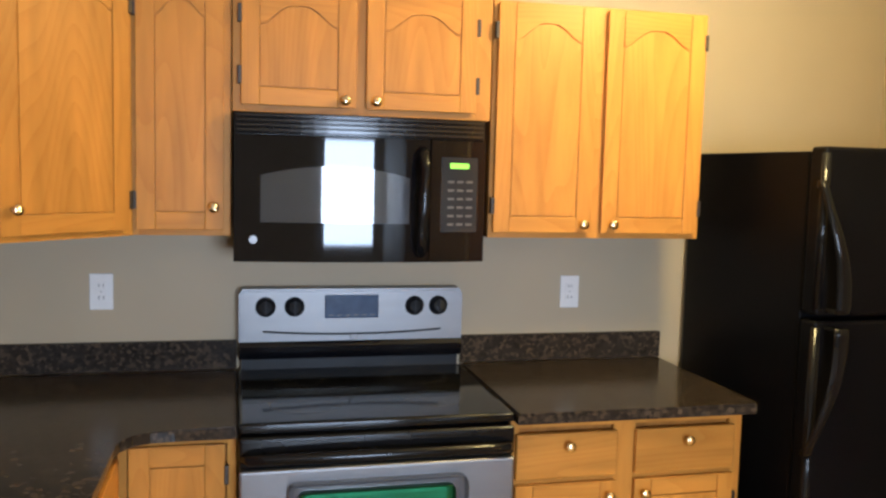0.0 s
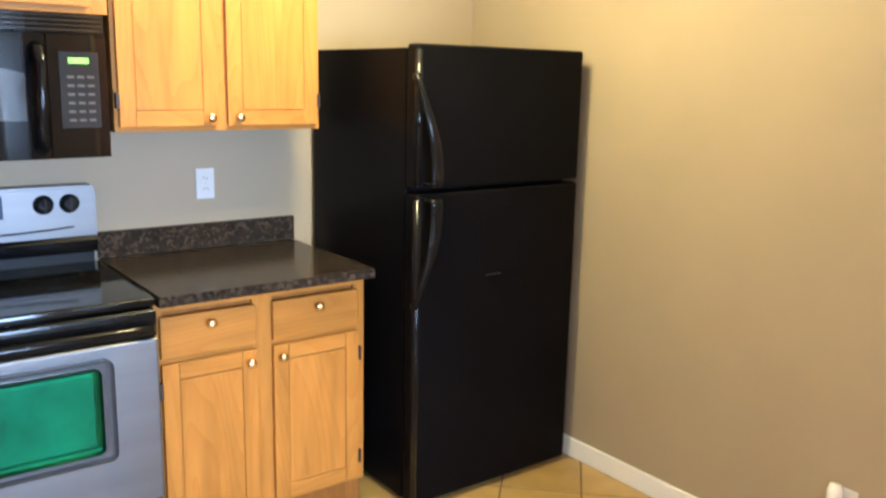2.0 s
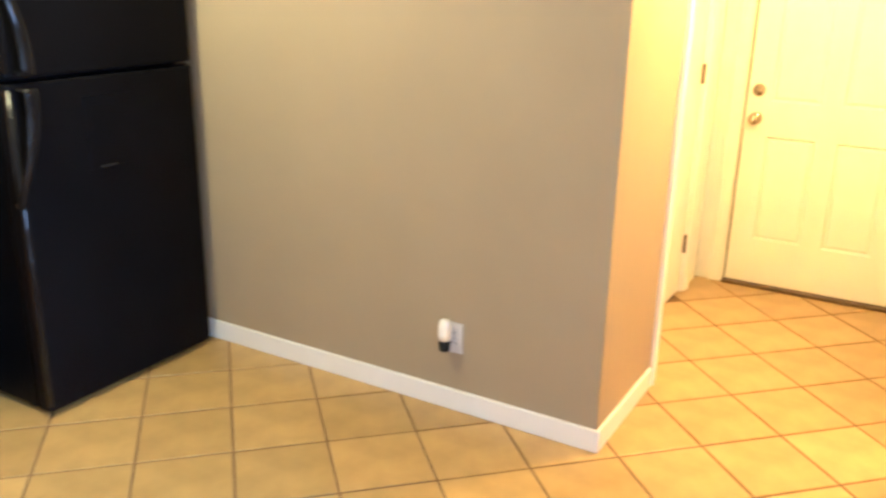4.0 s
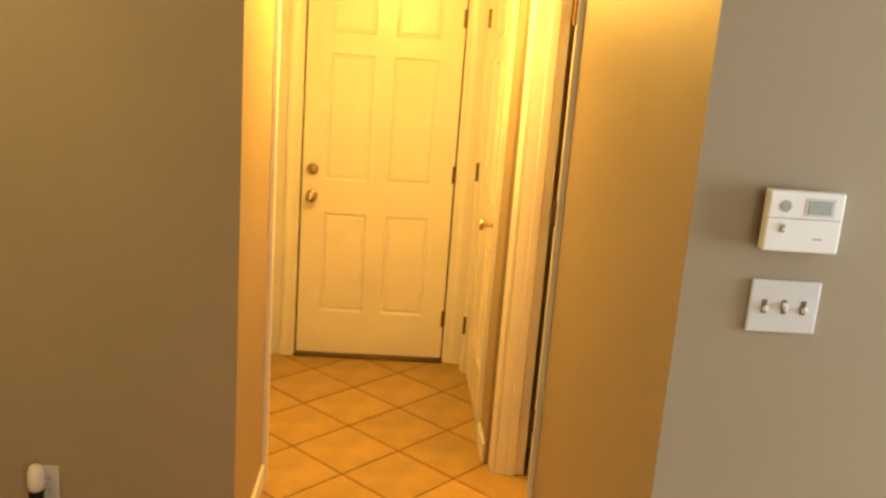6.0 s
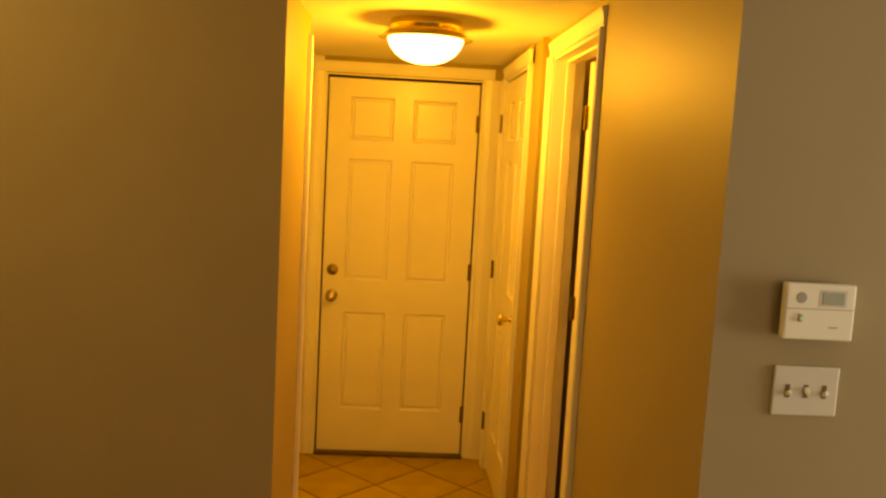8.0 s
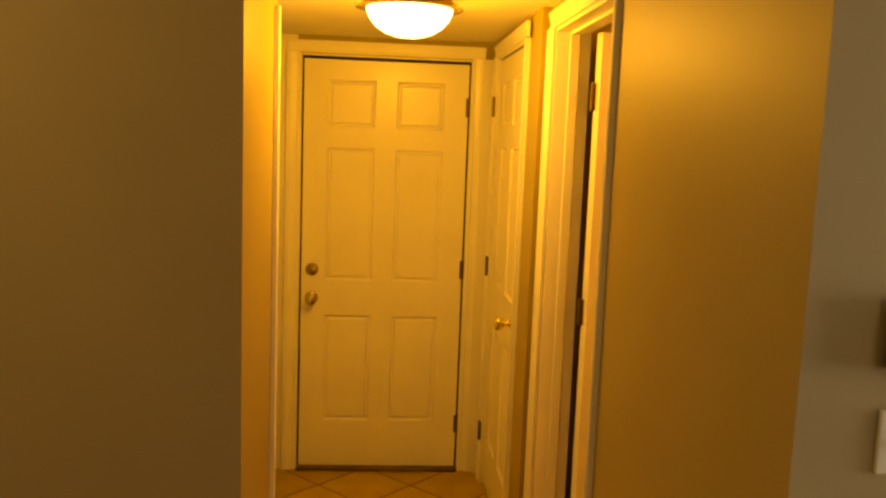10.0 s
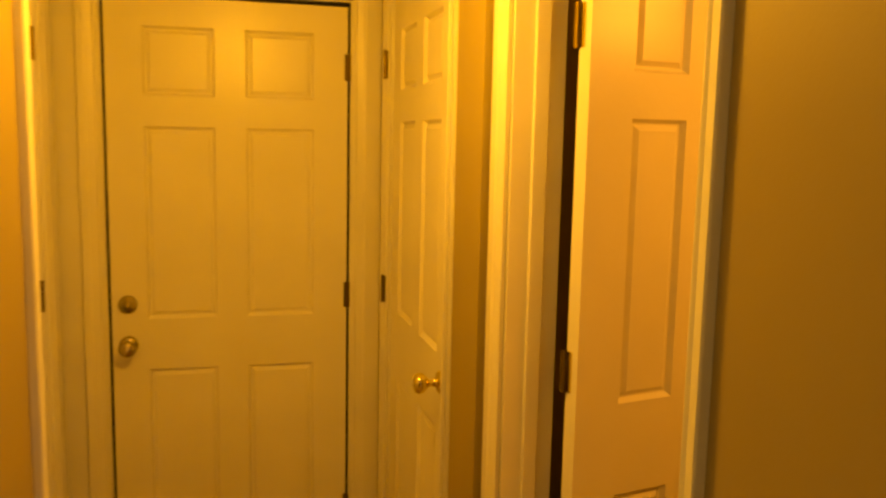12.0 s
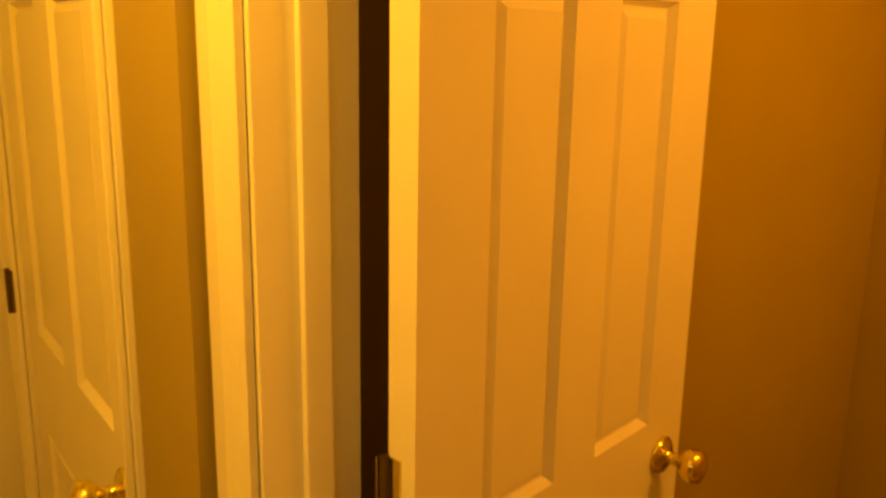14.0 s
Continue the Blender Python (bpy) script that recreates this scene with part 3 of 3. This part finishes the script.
part("oven_window", box(-.226, .204, -.698, -.6955, .482, .742, .022, 4), OVENGL, oven, "green tinted oven glass with reflection patches in its colour")
bar = [(-.362, -.690, .835), (-.350, -.712, .838), (-.30, -.722, .840), (0, -.728, .842), (.30, -.722, .840), (.350, -.712, .838), (.362, -.690, .835)]
part("handle", tube(bar, .015, 12, 1.0), BLACK, rng, "black bowed oven handle", True)
drawer = part("storage_drawer", box(-.378, .378, -.690, -.640, .070, .270, .008, 3), STEEL, rng, "stainless steel storage drawer")
part("drawer_pull", box(-.20, .20, -.704, -.689, .160, .185, .006, 3), STEEL, drawer)
part("toe_panel", box(-.36, .36, -.62, -.58, 0, .07), SHADOW, rng)


# ---- microwave ----
mw = empty("microwave", pose(-2.118, 0, 0), "black over the range microwave with a glass door", "microwave")
part("case", box(-.378, .378, -.345, -.004, 1.322, 1.756, .003), BLACK, mw)


def bowed(x0, x1, z0, z1, y, bulge, thick, half=.378, n=20, r=.0):
    """A plate that bows out towards the room across the microwave's width."""
    bm = bmesh.new()
    cols = []
    for i in range(n + 1):
        x = x0 + (x1 - x0) * i / n
        f = y - bulge * (1 - (x / half) ** 2)
        e = r * (1 - min(1, min(i, n - i) / 2.0)) if r else 0
        cols.append([bm.verts.new(v) for v in ((x, f + thick, z0 + e), (x, f, z0 + e), (x, f, z1 - e), (x, f + thick, z1 - e))])
    for a, b in zip(cols, cols[1:]):
        for k in range(4):
            bm.faces.new((a[k], a[(k + 1) % 4], b[(k + 1) % 4], b[k]))
    bm.faces.new(cols[0])
    bm.faces.new(cols[-1])
    return bm


door = part("door", bowed(-.378, .198, 1.320, 1.690, -.372, .028, .03), GLASSB, mw, "glossy black glass door")
n = 20
bm = bmesh.new()
cols = []
for i in range(n + 1):
    x = -.302 + .438 * i / n
    f = -.3735 - .028 * (1 - (x / .378) ** 2)
    up = .030 * (1 - ((x + .083) / .219) ** 2)
    cols.append([bm.verts.new((x, f, 1.436)), bm.verts.new((x, f, 1.573 + up))])
for a, b in zip(cols, cols[1:]):
    bm.faces.new((a[0], b[0], b[1], a[1]))
bmesh.ops.solidify(bm, geom=bm.faces[:], thickness=.001)
part("door_window", bm, MWWIN, door, "dark grey window with an arched top")
panel = part("control_panel", bowed(.202, .378, 1.320, 1.690, -.372, .028, .03), GLASSB, mw, "black glass control panel")
part("keypad", bowed(.236, .352, 1.412, 1.640, -.3742, .028, .002), mat("keypad_grey", (.018, .020, .026), .2, spec=.25, bump=0), panel, "dark grey keypad")
part("clock", bowed(.262, .322, 1.606, 1.622, -.3754, .028, .001), GREEN, panel, "small lit green clock digits")
for r in range(6):
    for k in range(3):
        x = .256 + k * .030
        part("key", bowed(x, x + .020, 1.432 + r * .026, 1.439 + r * .026, -.3756, .028, .001, n=2), KEYPRINT, panel)
grip = [(.172, -.398, 1.352), (.172, -.424, 1.362), (.172, -.436, 1.41), (.172, -.440, 1.505), (.172, -.436, 1.60), (.172, -.424, 1.642), (.172, -.398, 1.652)]
part("handle", tube(grip, .018, 12), BLACK, door, "thick glossy black door handle", True)
vent = part("vent_grille", bowed(-.378, .378, 1.692, 1.754, -.360, .026, .02), BLACK, mw, "black vent grille above the door")
for z in (1.700, 1.714, 1.728, 1.742):
    part("slat", bowed(-.372, .372, z, z + .007, -.370, .026, .014), LOUVRE, vent)
part("badge", move(lathe([(0, 0), (.014, 0), (.012, .003), (0, .003)], 20, "Y"), -.322, -.378, 1.385), STEEL, door, "round silver badge")
part("underside", box(-.36, .36, -.34, -.02, 1.316, 1.322), SHADOW, mw)


# ---- refrigerator ----
fr = empty("refrigerator", pose(-.457, 0, 0), "black top freezer refrigerator standing in the corner", "refrigerator")
part("cabinet_body", box(-.385, .385, -.705, -.03, .025, 1.685, .006), FRIDGE, fr)
up = part("freezer_door", box(-.390, .390, -.785, -.715, 1.203, 1.698, .014, 4), FRIDGE, fr, "black textured freezer door")
lo = part("fridge_door", box(-.390, .390, -.785, -.715, .022, 1.189, .014, 4), FRIDGE, fr, "black textured refrigerator door")


def fridge_handle(parent, z0, z1, outward):
    """A flat curved pull: fixed to the door's side edge at one end, swelling out over the front at the doors' joint."""
    n = 18
    bm = bmesh.new()
    rings = []
    for i in range(n + 1):
        u = i / n
        z = z0 + (z1 - z0) * u
        s = (1 - math.cos(math.pi * min(1, u * 1.15))) / 2
        x = -.392 + .052 * s
        y = -.782 - .056 * math.sin(math.pi / 2 * min(1, u * 1.6)) ** .8
        w, d = .012 + .014 * s, .010
        rings.append([bm.verts.new((x + w * math.cos(a), y + d * math.sin(a), z)) for a in (2 * math.pi * k / 12 for k in range(12))])
    for a, b in zip(rings, rings[1:]):
        for k in range(12):
            j = (k + 1) % 12
            bm.faces.new((a[k], a[j], b[j], b[k]))
    bm.faces.new(rings[0])
    bm.faces.new(rings[-1])
    hand = part("handle", bm, BLACK, parent, "curved glossy black handle", True)
    lip = -.012 * outward
    part("handle_mount", box(-.364, -.322, -.836, -.780, min(z1, z1 + lip), max(z1, z1 + lip), .003), BLACK, hand)
    part("handle_mount", box(-.400, -.384, -.790, -.765, min(z0, z0 - 2 * lip), max(z0, z0 - 2 * lip), .004), BLACK, hand)
    return hand


# glossy strips added over the left door edges to catch a highlight
for door_part, z0, z1 in ((up, 1.222, 1.680), (lo, .045, 1.170)):
    part("edge_glint_strip", tube([(-.3772, -.7722, z0), (-.3772, -.7722, (z0 + z1) / 2), (-.3772, -.7722, z1)], .0145, 14), BLACK, door_part, "glossy rounded black strip added to catch a highlight at the door edge", True)
fridge_handle(up, 1.60, 1.218, -1)
fridge_handle(lo, .78, 1.176, 1)
part("top_hinge_cover", box(.25, .375, -.75, -.62, 1.685, 1.690, .006), FRIDGE, fr)
part("kick_grille", box(-.37, .37, -.725, -.70, .004, .024, .003), SHADOW, fr)
for x in (-.34, .34):
    part("foot", box(x - .02, x + .02, -.66, -.62, 0, .03), SHADOW, fr)
disp = part("water_dispenser", box(-.112, .088, -.7868, -.7845, .862, 1.120, .0022, 2), FRIDGE, lo, "black water dispenser panel")
part("recess", box(-.092, .068, -.7878, -.7866, .892, 1.090, .0008, 1), FRIDGE, disp)
part("drip_tray", box(-.078, -.005, -.797, -.786, .866, .874, .003), LOUVRE, disp)



# ---- wall fittings ----
def outlet(m, label, duplex=True):
    root = empty("wall_outlet", m, label, "outlet", "wall outlets")
    part("cover_plate", box(-.036, .036, -.006, 0, -.059, .059, .003), PLATE, root)
    for z in (-.020, .020):
        part("receptacle", box(-.017, .017, -.008, -.005, z - .014, z + .014, .002), PLATE, root)
        for x in (-.007, .007):
            part("slot", box(x - .0012, x + .0012, -.0083, -.0075, z - .004, z + .006), SHADOW, root)
    part("screw", move(lathe([(0, 0), (.003, 0), (.002, .0012), (0, .0012)], 8, "Y"), 0, -.006, 0), GREYP, root)
    return root


outlet(pose(-1.295, 0, 1.168), "white duplex outlet plate on the kitchen wall above the granite")
outlet(pose(-2.910, 0, 1.181), "white duplex outlet plate above the corner countertop")
outlet(pose(0, -1.958, .290, 0, 0, -90), "white duplex outlet plate low on the tan wall")
fresh = empty("air_freshener", pose(-.009, -1.938, .299, 0, 0, -90), "white and dark plug in air freshener in the outlet", "air freshener")
part("housing", move(lathe([(0, -.01), (.020, -.01), (.024, .01), (.024, .045), (.018, .066), (0, .070)], 20), 0, -.030, 0), PLASTIC, fresh, "rounded white plastic housing", True)
part("bottle", move(lathe([(0, -.052), (.017, -.052), (.021, -.046), (.021, -.014), (.012, -.010), (0, -.010)], 20), 0, -.030, 0), SHADOW, fresh, "dark liquid bottle", True)
part("plug", box(-.012, .012, -.016, 0, -.010, .030, .003), PLASTIC, fresh)

th = empty("thermostat", pose(THX, -3.616, 1.436, 0, 0, -90), "white digital thermostat box on the wall", "thermostat")
part("back_plate", box(-.058, .058, -.010, 0, -.046, .046, .002), SHADOW, th)
part("case", box(-.063, .063, -.030, -.0101, -.050, .050, .004, 3), PLASTIC, th)
part("cover_line", box(-.060, .060, -.0304, -.0296, .0045, .0060), GREYP, th)
part("display_border", box(-.003, .047, -.0306, -.0298, .010, .040, .0004, 1), mat("pale_grey_plastic", (.55, .56, .56), .35, bump=0), th)
part("display", box(.002, .042, -.0312, -.0298, .014, .036, .001), LCD, th, "grey green display")
part("dial", move(lathe([(0, 0), (.010, 0), (.009, .001), (0, .001)], 16, "Y"), -.035, -.030, .025), GREYP, th)
part("switch", box(-.038, -.032, -.034, -.029, -.018, -.004, .001), GREYP, th)
part("indicator", box(-.036, -.033, -.0345, -.0335, -.013, -.010), GREEN, th)
part("badge", box(.018, .034, -.0306, -.0298, -.028, -.0255), GREYP, th)

sw = empty("light_switch", pose(THX, -3.617, 1.286, 0, 0, -90) @ Matrix.Scale(1.06, 4), "white triple toggle switch plate on the wall", "light switch")
part("cover_plate", box(-.057, .057, -.006, 0, -.043, .043, .003), PLATE, sw)
for i, x in enumerate((-.032, 0, .032)):
    part("toggle_slot", box(x - .0042, x + .0042, -.0066, -.0055, -.0115, .0115), HINGE, sw, "dark toggle slot")
    part("toggle", move(box(-.0030, .0030, -.013, 0, -.0035, .0035, .001), x, -.006, -.0045 if i != 1 else .0045, -25 if i != 1 else 25), PLASTIC, sw)

# ---- ceiling lamps ----
lampo = empty("ceiling_lamp", pose(.60, -2.94, 2.145), "lit frosted glass dome ceiling lamp with a brass rim", "ceiling lamp")
part("canopy", lathe([(0, 0), (.128, 0), (.132, -.012), (.134, -.046), (0, -.046)], 40), BRASS, lampo, "polished brass canopy", True)
part("rim", lathe([(.10, -.044), (.146, -.046), (.152, -.052), (.151, -.058), (.172, -.064), (.140, -.066), (.10, -.060)], 40), BRASS, lampo, "antique brass rim", True)
dome = part("dome", lathe([(.138, -.062), (.136, -.074), (.127, -.096), (.107, -.120), (.077, -.139), (.040, -.150), (0, -.153)], 40), BULB, lampo, "glowing frosted glass dome", True)
dome.visible_shadow = False
kl = empty("ceiling_lamp", pose(-1.12, -1.08, 2.50), "round frosted glass kitchen ceiling lamp", "ceiling lamp")
part("rim", lathe([(0, 0), (.17, 0), (.17, -.03), (0, -.03)], 32), WHITE, kl)
kd = part("dome", lathe([(.16, -.030), (.15, -.07), (.10, -.105), (0, -.12)], 32), KBULB, kl, "", True)
kd.visible_shadow = False

# ---- windows behind the walk ----
def window(name, m, w, h, bars, label):
    root = empty(name, m, label, "window", kind="structure")
    f = .045
    part("window_frame", box(0, f, -.03, .03, 0, h), WHITE, root)
    part("window_frame", box(w - f, w, -.03, .03, 0, h), WHITE, root)
    part("window_frame", box(f, w - f, -.03, .03, 0, f), WHITE, root)
    part("window_frame", box(f, w - f, -.03, .03, h - f, h), WHITE, root)
    for z in bars:
        part("window_rail", box(f, w - f, -.02, .02, z - .02, z + .02), WHITE, root)
    glass = bpy.data.materials.get("pane_glass") or bpy.data.materials.new("pane_glass")
    glass.use_nodes = True
    glass.node_tree.nodes["Principled BSDF"].inputs["Transmission Weight"].default_value = 1
    glass.node_tree.nodes["Principled BSDF"].inputs["Roughness"].default_value = 0
    glass.node_tree.nodes["Principled BSDF"].inputs["IOR"].default_value = 1.02
    pane = part("pane", box(f, w - f, -.003, .003, f, h - f), glass, root)
    pane.visible_shadow = False
    return root


window("window_1", pose(-2.25, -6.54, .80), 1.25, 1.12, (.56,), "white framed living room window full of daylight")
# unseen glass door, added to go with the west fill lamp
window("fill_window", pose(-5.74, -4.9, 0, 0, 0, -90), 1.4, 2.2, (), "unseen white framed glass door added for the fill daylight")

# ---- floor tiles ----
PITCH, GAP = .316, .008
half = (PITCH - GAP) / 2
tile_bm = box(-half, half, -half, half, -.004, 0, .0025, 1)
tile_me = mesh_of(tile_bm, TILE, "tile")
spin = pose(0, 0, 0, 0, 0, -45)
rest = bmesh.new()
count = 0
inside = lambda x, y: (-3.40 < x < 0 and -6.48 < y < 0) or (0 <= x < 2.0 and -3.50 < y < -2.40) or (-5.68 < x <= -3.40 and -6.48 < y < -2.6)
near = lambda x, y: -1.75 < x < 2.0 and -3.45 < y < -.45
for i in range(-16, 32):
    for k in range(-32, 12):
        u, v = 1.53 + (i + .5 - 8) * PITCH, -1.515 + (k + .5) * PITCH
        x, y = (u + v) / math.sqrt(2), (v - u) / math.sqrt(2)
        if not any(inside(x + a, y + b) for a in (-.24, 0, .24) for b in (-.24, 0, .24)):
            continue
        z = random.uniform(-.0006, .0006)
        if near(x, y) and count < 300:
            t = new("tile", tile_me)
            t.parent = floor
            t.matrix_basis = Matrix.Translation((x, y, z)) @ spin
            count += 1
        else:
            made = bmesh.ops.create_cube(rest, size=1)["verts"]
            bmesh.ops.transform(rest, matrix=Matrix.Translation((x, y, -.002 + z)) @ spin @ Matrix.Diagonal((2 * half, 2 * half, .004, 1)), verts=made)
rest_ob = part("tiles", rest, TILE, floor)
rest_ob["kind"] = "stuff"
